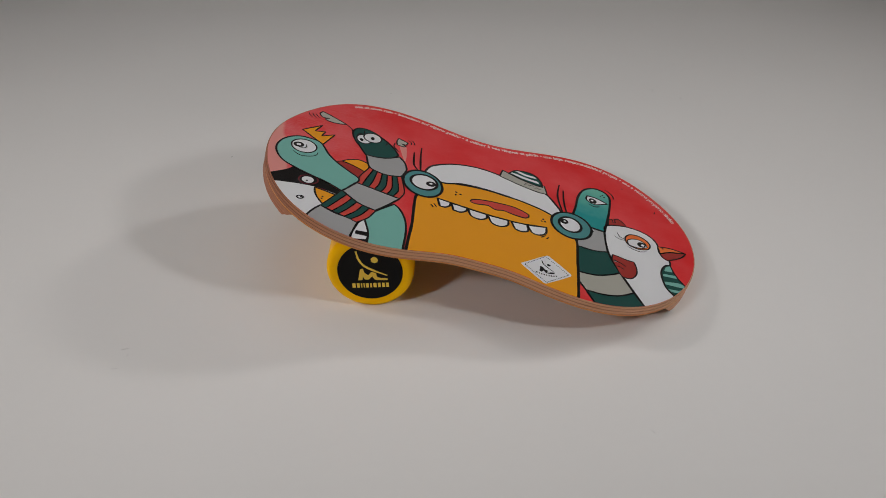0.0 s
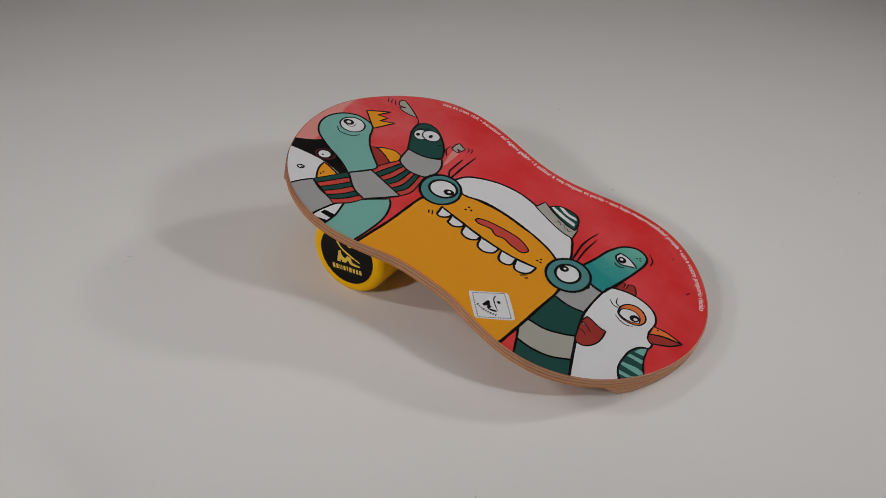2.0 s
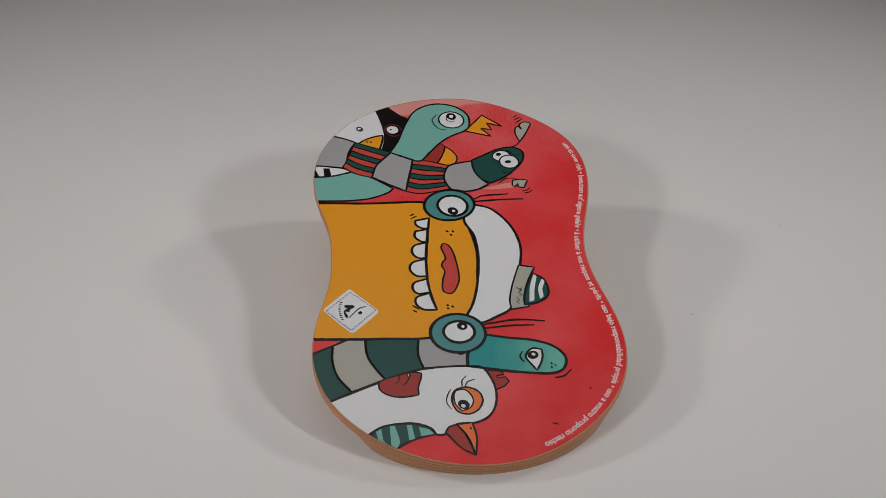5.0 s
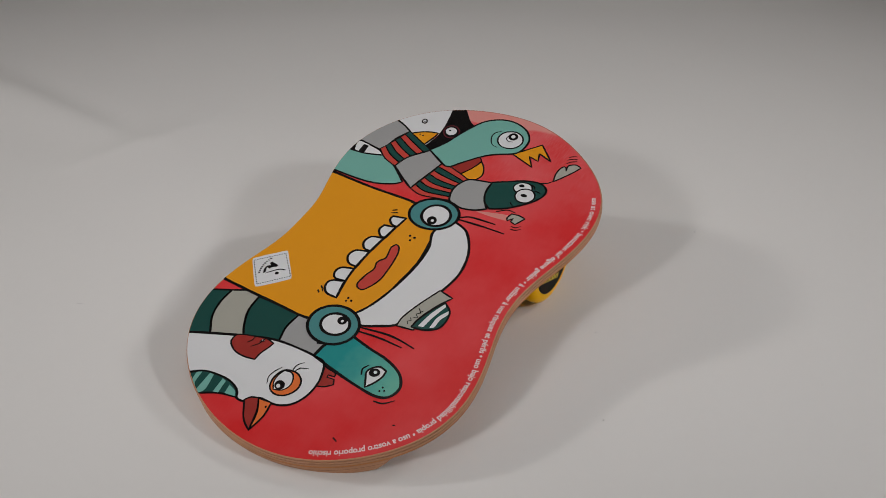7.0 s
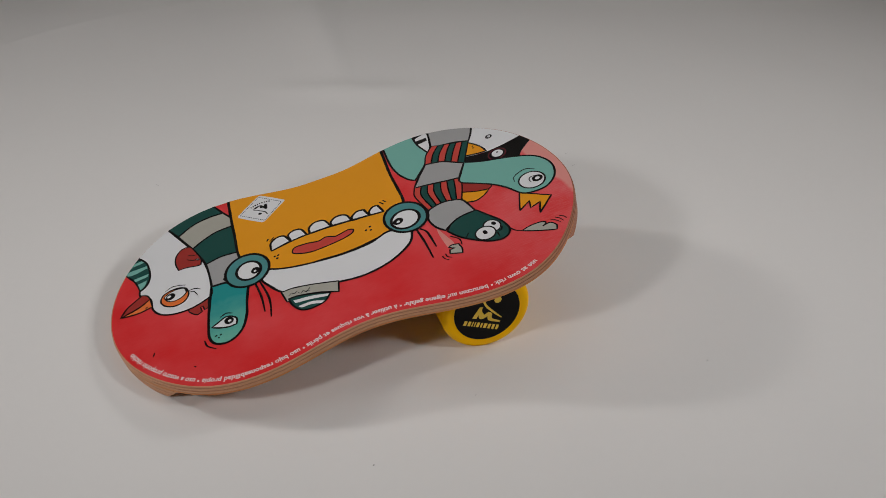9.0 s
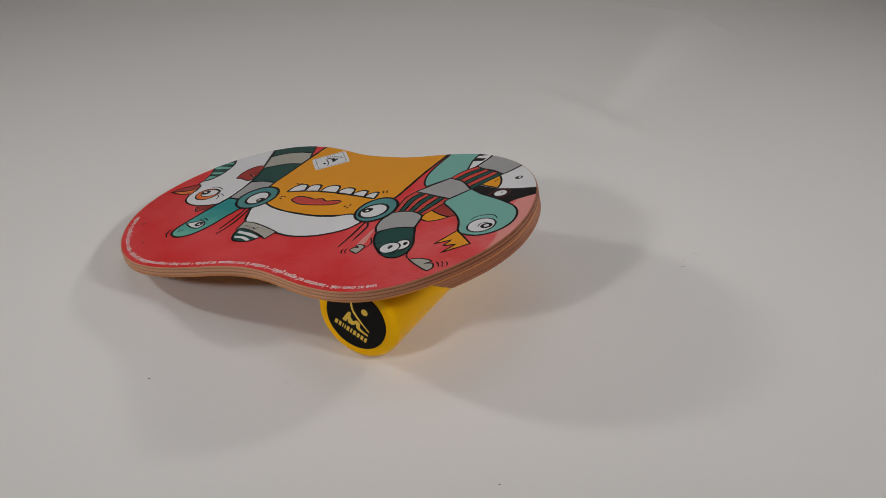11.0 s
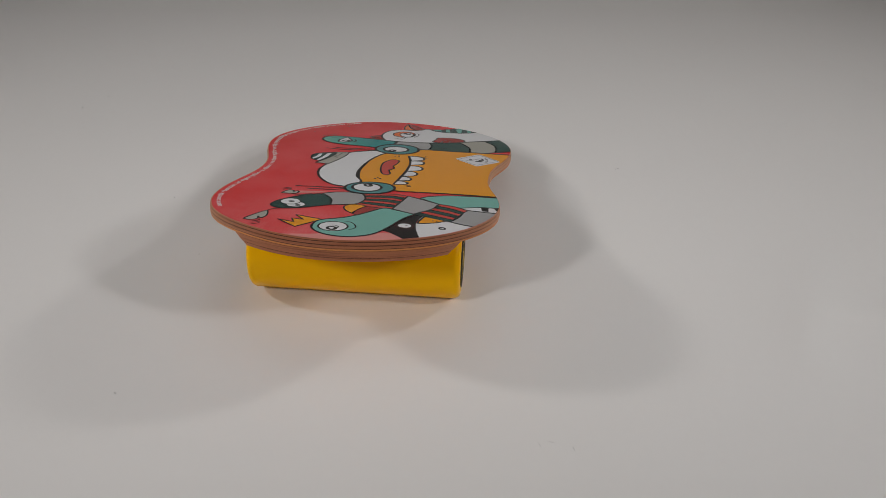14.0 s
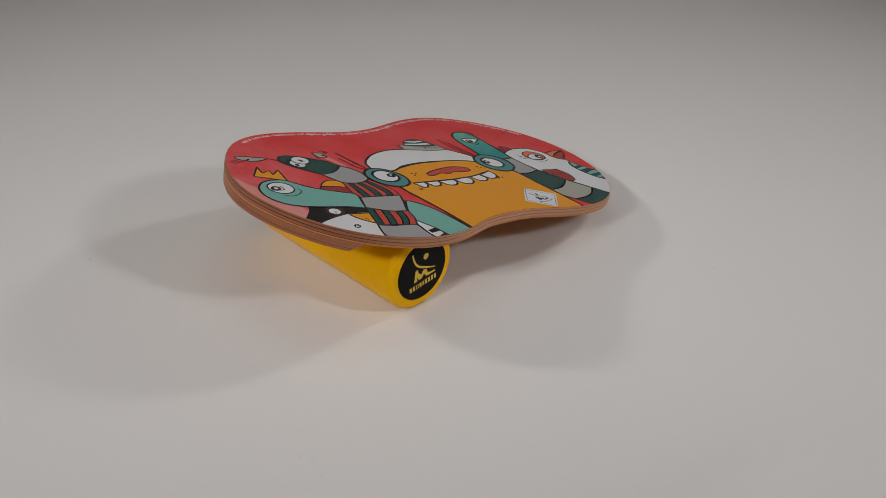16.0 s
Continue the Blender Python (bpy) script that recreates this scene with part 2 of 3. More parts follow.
# ---- the studio ----
def studio():
    tagged(part("floor", block(-3.2, 3.2, -3.2, 3.2, -0.25, -0.008), floor_paint), "pale grey painted studio floor round the turntable", "floor", kind="structure")
    # back wall with a curved foot
    bm = bmesh.new()
    line = [(2.0, -0.018)] + [(2.0 + 0.7 * math.sin(a), 0.655 - 0.7 * math.cos(a)) for a in np.linspace(0.1, math.pi / 2, 14)] + [(2.7, 2.9), (2.75, 2.9), (2.75, -0.018)]
    loops = [[bm.verts.new((x, y, z)) for y, z in line] for x in (-3.15, 3.15)]
    for i in range(len(line)):
        j = (i + 1) % len(line)
        bm.faces.new((loops[0][i], loops[0][j], loops[1][j], loops[1][i]))
    bm.faces.new(loops[0])
    bm.faces.new(loops[1][::-1])
    bmesh.ops.recalc_face_normals(bm, faces=bm.faces)
    smooth_faces(tagged(part("backdrop", bm, wall_paint), "pale grey seamless backdrop with a curved foot", "backdrop", kind="structure"))
    tagged(part("wall_north", block(-3.2, 3.2, 3.2, 3.3, -0.02, 3.0), wall_paint), "plain pale studio wall behind the backdrop", "wall", kind="structure")
    tagged(part("wall_south", block(-3.2, 3.2, -3.3, -3.2, -0.02, 3.0), wall_paint), "plain pale studio wall", "wall", kind="structure")
    tagged(part("wall_east", block(3.2, 3.3, -3.3, 3.3, -0.02, 3.0), wall_paint), "plain pale studio wall", "wall", kind="structure")
    tagged(part("wall_west", block(-3.3, -3.2, -3.3, 3.3, -0.02, 3.0), wall_paint), "plain pale studio wall", "wall", kind="structure")
    tagged(part("ceiling", block(-3.3, 3.3, -3.3, 3.3, 3.0, 3.1), ceiling_paint), "plain dark grey studio ceiling", "ceiling", kind="structure")


studio()


# ---- the turntable: a large round white top that turns, with creases and specks ----
def crease(x, y):
    """Height of the paper's faint folds, metres."""
    # one buckle opens from a point out to the paper's edge
    out = max(0.0, -0.66 - y)
    side = x + 0.085 + 0.02 * out
    h = 0.075 * min(out, 0.36) * math.exp(-(side / ((0.03 + 0.17 * out) * (1.0 if side > 0 else 0.6))) ** 2)
    for cx, cy, ang, length, width, rise in ((-0.06, -0.675, 160, 0.13, 0.035, 0.013), (-0.20, -0.645, 175, 0.06, 0.03, 0.006)):
        a = radians(ang)
        u, v = (x - cx) * math.cos(a) + (y - cy) * math.sin(a), -(x - cx) * math.sin(a) + (y - cy) * math.cos(a)
        h += rise * math.exp(-(u / length) ** 2 - (v / width) ** 2)
    return h


def turntable():
    root = new("turntable")
    tagged(root, "large round turntable covered in smooth white paper", "turntable")
    bm = bmesh.new()
    steps, rings = 288, [0.025 * i for i in range(1, 51)] + [1.27, 1.29, 1.30]
    middle = bm.verts.new((0, 0, 0))
    last = None
    for r in rings:
        edge = 0.0 if r < 1.10 else -0.0037 * (1 - math.cos(math.pi * (r - 1.10) / 0.20))
        ring = []
        for i in range(steps):
            x, y = r * math.cos(2 * math.pi * i / steps), r * math.sin(2 * math.pi * i / steps)
            lift = min(1.0, max(0.0, (r - 1.06) / 0.24)) ** 2 * 0.013 * math.exp(-((math.degrees(math.atan2(y, x)) + 68) / 18) ** 2)
            ring.append(bm.verts.new((x, y, edge + crease(x, y) + lift)))
        for i in range(steps):
            j = (i + 1) % steps
            if last:
                bm.faces.new((last[i], ring[i], ring[j], last[j]))
            else:
                bm.faces.new((middle, ring[i], ring[j]))
        last = ring
    skirt = [bm.verts.new((v.co.x, v.co.y, -0.0078)) for v in last]
    for i in range(steps):
        j = (i + 1) % steps
        bm.faces.new((last[i], skirt[i], skirt[j], last[j]))
    bm.faces.new(skirt[::-1])
    smooth_faces(part("table_top", bm, table_white, root), 50)
    rnd = random.Random(4)
    for x, y, size in ((-0.358, 0.386, 0.0013), (0.586, 0.690, 0.0012), (0.529, 0.728, 0.0013), (0.184, 0.441, 0.0012), (0.004, 0.351, 0.0008), (-0.057, 0.689, 0.0008)):
        bm = bmesh.new()
        bmesh.ops.create_icosphere(bm, subdivisions=1, radius=size * 0.8, matrix=pose(x, y, size * 0.4, 0, 0, rnd.uniform(0, 180)) @ Matrix.Diagonal((1.8, 0.8, 0.5, 1)))
        part("speck", bm, speck_mat, root, "dark speck of dust")
    # fine hairs lying on the paper
    for x, y, turn, size in ((-0.418, -0.225, 20, 0.011), (-0.411, -0.241, 75, 0.007), (0.366, -0.388, 120, 0.009), (-0.423, -0.272, 10, 0.009)):
        bm = bmesh.new()
        way = pose(x, y, 0.0002, 0, 0, turn)
        rows = []
        for k in range(9):
            u = k / 8 - 0.5
            bend = size * (0.35 * u * u + 0.05 * math.sin(9 * u))
            rows.append([bm.verts.new(way @ Vector((u * size, bend + w, h))) for w, h in ((-0.00022, 0), (0.0, 0.0003), (0.00022, 0))])
        for a, b in zip(rows, rows[1:]):
            bm.faces.new((a[0], b[0], b[1], a[1]))
            bm.faces.new((a[1], b[1], b[2], a[2]))
        part("hair", bm, hair_mat, root, "fine grey hair")
    return root


table = turntable()

# ---- the board ----
# polar outline of the board's top, mm: constant, then cosine and sine of each multiple
OUTLINE = (296.9, 2.5, 9.9, 88.4, -10.4, 1.5, 1.2, -13.4, 3.0, -0.3, -1.3, -0.9, 0.8, 0.2, 0.6, 2.7, -0.9, 0.1, 0.2, -0.7, 0.1, 0.2, 0.4, -0.2, -0.1)
THICK = 0.0169
PLIES = (0.0023, 0.0013, 0.0036, 0.0018, 0.0034, 0.0014, 0.0027)


def rim(a):
    """Distance from the board's middle to its edge at the angle a, metres."""
    r = OUTLINE[0]
    for k in range(1, 13):
        r += OUTLINE[2 * k - 1] * math.cos(k * a) + OUTLINE[2 * k] * math.sin(k * a)
    return r / 1000


def rim_points(inset=0.0, steps=360):
    pts = []
    for i in range(steps):
        a = 2 * math.pi * i / steps
        pts.append(Vector((rim(a) * math.cos(a), rim(a) * math.sin(a))))
    if inset:
        out = []
        for i, q in enumerate(pts):
            t = pts[(i + 1) % steps] - pts[i - 1]
            out.append(q + Vector((-t.y, t.x)).normalized() * inset)
        pts = out
    return pts


def slab(pts, z0, z1):
    """A flat slab with straight sides, from its outline."""
    bm = bmesh.new()
    low, high = [bm.verts.new((*q, z0)) for q in pts], [bm.verts.new((*q, z1)) for q in pts]
    for i in range(len(pts)):
        j = (i + 1) % len(pts)
        bm.faces.new((low[i], low[j], high[j], high[i]))
    bm.faces.new(high)
    bm.faces.new(low[::-1])
    bmesh.ops.triangulate(bm, faces=[f for f in bm.faces if len(f.verts) > 4])
    return bm


board = tagged(new("balance_board"), "waisted plywood balance board with a red cartoon bird print", "balance board")
top = -0.0004
for i, ply in enumerate(PLIES):
    inset = (0.0008, 0.0009, 0.0, 0.0010, 0.0, 0.0009, 0.0008)[i]
    smooth_faces(part("ply_layer", slab(rim_points(inset), top - ply, top), under_veneer if i == 6 else ply_dark if i % 2 else ply_light, board, "dark veneer layer" if i % 2 else "pale veneer layer"))
    top -= ply
sheet = part("printed_top", slab(rim_points(0.0024), -0.0004, 0.0), red_ink, board, "satin red watercolour printed top sheet")
smooth_faces(sheet)


def end_arc(sign, chord, inset, count=64):
    """Points along the rim of one end, from one end of a chord to the other."""
    pts = rim_points(inset, 1440)
    if sign > 0:
        pts = pts[720:] + pts[:720]
    kept = [q for q in pts if sign * q.x > chord]
    return [kept[round(i * (len(kept) - 1) / (count - 1))] for i in range(count)]


def stopper(sign):
    """A crescent of plywood glued flush under one end of the board, in layers whose ends slope in."""
    made, top, chord = None, -THICK, 0.302
    lean = math.atan(0.254)
    # first layer: a dark strip that stands in for the shadow line below the deck
    for i, (ply, mat) in enumerate(((0.0005, ply_dark), (0.0050, ply_light), (0.0007, ply_mid), (0.0040, ply_light), (0.0009, ply_dark), (0.0043, ply_light))):
        inset = 0.0014 if mat is ply_dark else 0.0006
        upper, lower = end_arc(sign, chord, inset), end_arc(sign, chord + 1.1 * ply, inset)
        bm = slab(lower, top - ply, top - 0.00005)
        bm.verts.ensure_lookup_table()
        for k, q in enumerate(upper):
            bm.verts[64 + k].co.x, bm.verts[64 + k].co.y = q
        for v in bm.verts:
            # the low end rests on the table
            v.co.z = max(v.co.z, -(0.1148 - v.co.x * math.sin(lean)) / math.cos(lean) + 0.0004)
        bmesh.ops.recalc_face_normals(bm, faces=bm.faces)
        if made is None:
            made = part("end_stop", bm, mat, board, "crescent plywood stop under the board's end")
        else:
            part("stop_layer", bm, mat, made)
        top -= ply
        chord += 1.1 * ply


stopper(-1)
stopper(1)


# the print: flat inks laid on the top sheet
STEP = 0.00009


def held(q, margin=0.0022):
    """A point of the print kept inside the board's edge, and whether it was inside."""
    a = math.atan2(q.y, q.x)
    limit = rim(a) - margin
    return (q, True) if q.length <= limit else (q.normalized() * limit, False)


def curve_through(points, closed, grain=0.004, bleed=0.009):
    """A smooth line through points in mm, that keeps its sharp corners."""
    pts = [Vector((x / 1000, y / 1000)) for x, y in points]
    if closed:
        for i, q in enumerate(pts):
            gap = rim(math.atan2(q.y, q.x)) - q.length
            if -0.004 < gap < bleed:
                pts[i] = q * ((q.length + gap + 0.006) / q.length)
    n = len(pts)
    sharp = []
    for i in range(n):
        a, b = pts[i] - pts[i - 1], pts[(i + 1) % n] - pts[i]
        sharp.append(a.length > 0 and b.length > 0 and a.angle(b) > radians(62))
    out = []
    for i in range(n if closed else n - 1):
        p0, p1, p2, p3 = pts[i - 1], pts[i], pts[(i + 1) % n], pts[(i + 2) % n]
        chord = p2 - p1
        m1 = chord if sharp[i] or (not closed and i == 0) else (p2 - p0) * 0.5
        m2 = chord if sharp[(i + 1) % n] or (not closed and i == n - 2) else (p3 - p1) * 0.5
        limit = chord.length * 1.2
        m1, m2 = m1 * min(1, limit / max(m1.length, 1e-9)), m2 * min(1, limit / max(m2.length, 1e-9))
        count = max(2, int(chord.length / grain))
        for k in range(count):
            u = k / count
            out.append((2 * u ** 3 - 3 * u ** 2 + 1) * p1 + (u ** 3 - 2 * u ** 2 + u) * m1 + (3 * u ** 2 - 2 * u ** 3) * p2 + (u ** 3 - u ** 2) * m2)
    if not closed:
        out.append(pts[-1])
    return out


def film_mesh(pts, z):
    bm = bmesh.new()
    verts, last = [], None
    for q in pts:
        if last is None or (q - last).length > 0.0002:
            verts.append(bm.verts.new((q.x, q.y, z)))
            last = q
    f = bm.faces.new(verts)
    f.normal_update()
    if f.normal.z < 0:
        f.normal_flip()
    bmesh.ops.triangulate(bm, faces=[f])
    return bm


def ribbon(bm, pts, width, z, closed):
    """An inked line along points: a strip with a slightly uneven width, left out past the board's edge."""
    n = len(pts)
    rows = []
    for i, q in enumerate(pts):
        a = pts[i - 1] if closed or i > 0 else q
        b = pts[(i + 1) % n] if closed or i < n - 1 else q
        t = b - a
        side = Vector((-t.y, t.x)).normalized() if t.length > 0 else Vector((0, 1))
        w = width / 1750 * (1 + 0.18 * noise.noise((q.x * 60, q.y * 60, 3.1)))
        if not closed and n > 3:
            w *= 0.55 + 0.45 * math.sin(math.pi * min(1, max(0.08, i / (n - 1))) ** 0.7)
        kept, inside = held(q, 0.0020)
        l, r = held(q + side * w, 0.0020)[0], held(q - side * w, 0.0020)[0]
        rows.append((bm.verts.new((*l, z)), bm.verts.new((*r, z)), inside))
    for i in range(n if closed else n - 1):
        a, b = rows[i], rows[(i + 1) % n]
        if a[2] or b[2]:
            bm.faces.new((a[1], b[1], b[0], a[0]))
    loose = [v for v in bm.verts if not v.link_faces]
    bmesh.ops.delete(bm, geom=loose, context="VERTS")


def shape(name, mat, level, points, line=3.0, bleed=0.009):
    """A printed area with an inked outline."""
    pts = curve_through(points, True, 0.004, bleed)
    ob = part(name, film_mesh([held(q)[0] for q in pts], level * STEP + STEP), mat, sheet)
    if line:
        bm = bmesh.new()
        ribbon(bm, pts, line, level * STEP + STEP * 1.5, True)
        part("outline", bm, ink, ob)
    return ob


def oval(name, mat, level, x, y, rx, ry, turn, line=3.0):
    a = radians(turn)
    pts = []
    for i in range(28):
        u, v = rx * math.cos(2 * math.pi * i / 28), ry * math.sin(2 * math.pi * i / 28)
        pts.append(Vector(((x + u * math.cos(a) - v * math.sin(a)) / 1000, (y + u * math.sin(a) + v * math.cos(a)) / 1000)))
    ob = part(name, film_mesh([held(q)[0] for q in pts], level * STEP + STEP), mat, sheet)
    if line:
        bm = bmesh.new()
        ribbon(bm, pts, line, level * STEP + STEP * 1.5, True)
        part("outline", bm, ink, ob)
    return ob


def stroke(name, mat, level, points, width=2.2):
    bm = bmesh.new()
    ribbon(bm, curve_through(points, False, 0.003), width, level * STEP + STEP * 1.6, False)
    return part(name, bm, mat, sheet)


def badge_stitches():
    """The badge's dotted border: short dashes along a rounded square."""
    corners = [Vector(c) for c in ((0.0635, -0.1675), (0.1005, -0.1325), (0.1355, -0.1715), (0.0965, -0.2055))]
    bm = bmesh.new()
    for a, b in zip(corners, corners[1:] + corners[:1]):
        way = (b - a).normalized()
        count = int((b - a).length / 0.0036)
        for k in range(count):
            mid = a + way * ((b - a).length * (k + 0.5) / count)
            side = Vector((-way.y, way.x)) * 0.0008
            bm.faces.new([bm.verts.new((*q, 7 * STEP + STEP)) for q in (mid - way * 0.0011 - side, mid + way * 0.0011 - side, mid + way * 0.0011 + side, mid - way * 0.0011 + side)])
    part("badge_border", bm, slate_ink, sheet, "dotted grey border")


shape("pale_streak", pale_red, 1, [(-138, 60), (-144, 86), (-149, 112), (-144, 117), (-137, 115), (-136, 97), (-136, 76)], 0)
shape("white_breast", white_ink, 1, [(-273, -181), (-303, -184), (-345, -158), (-362, -94), (-323, -84), (-289, -84), (-241, -91), (-261, -126), (-277, -155), (-281, -172)], 0)
shape("black_hood", ink, 2, [(-346, -94), (-351, -76), (-328, -52), (-318, -38), (-281, -52), (-249, -74), (-236, -82), (-243, -92), (-269, -85), (-296, -85), (-322, -89)], 1.5)
oval("hood_eye", white_ink, 3.4, -292, -69, 10.1, 9.3, 49, 0)
oval("hood_eye_ring", plum_ink, 2.5, -291, -68, 17.2, 14.4, -149, 0)
oval("hood_eye_socket", ink, 2.9, -291, -68, 14.8, 12.2, -144, 0)
oval("hood_pupil", ink, 4.2, -293, -72, 1.9, 1.7, 40, 0)
oval("bill_dot", ink, 4.5, -265, -115, 1.7, 1.5, 137, 0)
oval("bill_dot", ink, 4.5, -264, -109, 1.8, 1.6, 138, 0)
shape("orange_bill", orange_ink, 3, [(-262, -130), (-271, -116), (-277, -101), (-279, -87), (-266, -89), (-242, -96), (-252, -116)], 3.0)
oval("small_eye", white_ink, 3, -298, -125, 5.2, 4.1, -144, 2.2)
oval("small_pupil", ink, 4.2, -296.5, -124, 1.7, 1.5, 40, 0)
shape("teal_shoulder", teal_ink, 2, [(-183, -210), (-186, -182), (-194, -144), (-178, -115), (-150, -82), (-141, -92), (-131, -119), (-128, -153), (-129, -207), (-152, -208), (-171, -209)], 3.0)
shape("white_cuff", white_ink, 3, [(-211, -208), (-210, -187), (-203, -159), (-194, -146), (-186, -182), (-184, -210)], 3.0)
shape("cuff_band", ink, 4, [(-208, -209), (-207, -200), (-185, -199), (-185, -209)], 0)
shape("cuff_band", ink, 4, [(-206, -192), (-205, -182), (-186, -180), (-186, -192)], 0)
shape("grey_scarf_end", grey_ink, 3, [(-212, -208), (-244, -201), (-281, -174), (-276, -154), (-265, -135), (-242, -147), (-218, -153), (-203, -156), (-210, -187)], 3.0)
shape("scarf_stripe", brick_ink, 4, [(-206, -160), (-189, -140), (-178, -114), (-187, -108), (-200, -135), (-216, -155)], 2.0)
shape("scarf_stripe", deep_green, 4, [(-216, -155), (-200, -135), (-187, -108), (-197, -102), (-210, -130), (-226, -151)], 2.0)
shape("scarf_stripe", brick_ink, 4, [(-226, -151), (-210, -130), (-197, -102), (-207, -96), (-221, -125), (-235, -147)], 2.0)
shape("scarf_stripe", deep_green, 4, [(-235, -147), (-221, -125), (-207, -96), (-216, -90), (-231, -120), (-245, -143)], 2.0)
shape("scarf_stripe", brick_ink, 4, [(-245, -143), (-231, -120), (-216, -90), (-226, -84), (-242, -115), (-255, -139)], 2.0)
shape("scarf_stripe", deep_green, 4, [(-255, -139), (-242, -115), (-226, -84), (-236, -77), (-252, -110), (-265, -135)], 2.0)
shape("grey_scarf_middle", grey_ink, 4.8, [(-179, -114), (-206, -104), (-235, -78), (-215, -43), (-191, -49), (-166, -56), (-142, -62), (-158, -86)], 3.0)
shape("scarf_stripe", brick_ink, 4, [(-215, -42), (-210, -18), (-197, 15), (-189, 14), (-199, -21), (-205, -45)], 2.0)
shape("scarf_stripe", deep_green, 4, [(-205, -45), (-199, -21), (-189, 14), (-182, 14), (-188, -24), (-194, -47)], 2.0)
shape("scarf_stripe", brick_ink, 4, [(-194, -47), (-188, -24), (-182, 14), (-174, 13), (-177, -27), (-184, -50)], 2.0)
shape("scarf_stripe", deep_green, 4, [(-184, -50), (-177, -27), (-174, 13), (-166, 12), (-166, -30), (-173, -53)], 2.0)
shape("scarf_stripe", brick_ink, 4, [(-173, -53), (-166, -30), (-166, 12), (-158, 12), (-156, -33), (-163, -56)], 2.0)
shape("scarf_stripe", deep_green, 4, [(-163, -56), (-156, -33), (-158, 12), (-150, 11), (-145, -35), (-153, -59)], 2.0)
shape("scarf_stripe", brick_ink, 4, [(-153, -59), (-145, -35), (-150, 11), (-142, 11), (-135, -38), (-142, -62)], 2.0)
shape("crimson_feather", maroon_ink, 3, [(-252, 7), (-244, 15), (-224, 9), (-200, -5), (-211, -31), (-237, -9)], 2.0)
shape("orange_feather", orange_ink, 3, [(-244, 15), (-233, 25), (-215, 32), (-197, 25), (-200, -5), (-224, 9)], 2.2)
shape("teal_neck", teal_ink, 5, [(-236, -79), (-262, -63), (-292, -51), (-314, -41), (-337, -26), (-351, -3), (-353, 23), (-342, 49), (-320, 65), (-293, 64), (-281, 55), (-268, 28), (-252, 7), (-231, -12), (-212, -29), (-215, -44)], 3.0)
oval("neck_eye", white_ink, 6, -310, 35, 21.9, 21.0, 65, 2.4)
oval("neck_pupil", ink, 7, -319, 36, 9.2, 8.2, -151, 0)
oval("neck_pupil_glint", white_ink, 8, -319, 36, 4.2, 3.7, -148, 0)
stroke("neck_eye_line", ink, 6, [(-325, 11), (-314, 2), (-300, 4), (-288, 12), (-285, 23)], 1.8)
stroke("neck_eye_line", ink, 6.5, [(-319, 28), (-311, 27), (-306, 33), (-307, 41)], 1.5)
shape("zigzag_crown", orange_ink, 4, [(-280, 55), (-319, 90), (-287, 121), (-298, 95), (-280, 101), (-285, 83), (-263, 98)], 2.4)
shape("grey_collar", grey_ink, 5, [(-142, 11), (-165, 4), (-184, 8), (-198, 19), (-205, 55), (-182, 56), (-164, 63), (-148, 75), (-138, 58), (-134, 36), (-138, 22)], 3.0)
shape("green_head", deep_green, 6, [(-206, 55), (-218, 79), (-230, 104), (-233, 129), (-222, 144), (-204, 143), (-185, 130), (-162, 104), (-150, 79), (-161, 65), (-182, 56)], 3.0)
oval("head_eye", white_ink, 7, -213, 107, 15.2, 12.7, 103, 2.2)
oval("head_eye", white_ink, 8, -198, 118, 16.0, 15.7, 69, 2.2)
oval("head_pupil", ink, 9.5, -217, 103, 4.6, 3.4, 100, 0)
stroke("brow", ink, 7, [(-226, 117), (-222, 123), (-217, 126)], 2.0)
stroke("brow", ink, 7, [(-214, 126), (-214, 132), (-213, 138)], 2.0)
stroke("brow", ink, 7, [(-176, 103), (-173, 106), (-170, 110)], 1.8)
oval("head_pupil", ink, 9.5, -198, 116, 5.4, 3.4, 95, 0)
shape("grey_wing", warm_grey, 3, [(-246, 145), (-263, 141), (-278, 142), (-285, 146), (-283, 150), (-277, 153), (-288, 151), (-293, 155), (-296, 163), (-292, 172), (-281, 167), (-264, 157)], 2.2)
shape("grey_wing", warm_grey, 3, [(-154, 117), (-155, 130), (-152, 141), (-135, 132), (-138, 123), (-146, 124), (-138, 117), (-144, 114)], 2.2)
stroke("wing_line", ink, 3, [(-233, 125), (-239, 138), (-249, 146)], 2.0)
stroke("flick_line", ink, 3, [(-293, 146), (-299, 151), (-304, 160)], 1.6)
stroke("flick_line", ink, 3, [(-301, 144), (-306, 150), (-309, 159)], 1.6)
stroke("flick_line", ink, 3, [(-308, 144), (-313, 149), (-315, 156)], 1.5)
stroke("wing_line", ink, 3, [(-149, 92), (-159, 107), (-158, 122)], 2.0)
stroke("flick_line", ink, 3, [(-129, 128), (-129, 136), (-135, 142)], 1.6)
stroke("flick_line", ink, 3, [(-123, 130), (-124, 138), (-129, 145)], 1.6)
shape("orange_body", orange_ink, 4, [(-125, -207), (-123, -168), (-119, -123), (-116, -44), (-107, -24), (-84, 18), (-54, 28), (-17, 33), (9, 33), (42, 28), (83, 22), (114, 10), (122, 2), (152, -37), (158, -54), (159, -77), (155, -123), (153, -156), (144, -229), (87, -219), (45, -213), (4, -203), (-32, -197), (-75, -201)], 4.2)
shape("white_cap", white_ink, 5, [(-104, 41), (-90, 71), (-52, 95), (-9, 103), (30, 96), (59, 85), (90, 73), (115, 67), (129, 43), (138, 18), (128, -4), (101, 12), (61, 25), (10, 34), (-35, 34), (-71, 23)], 3.6)
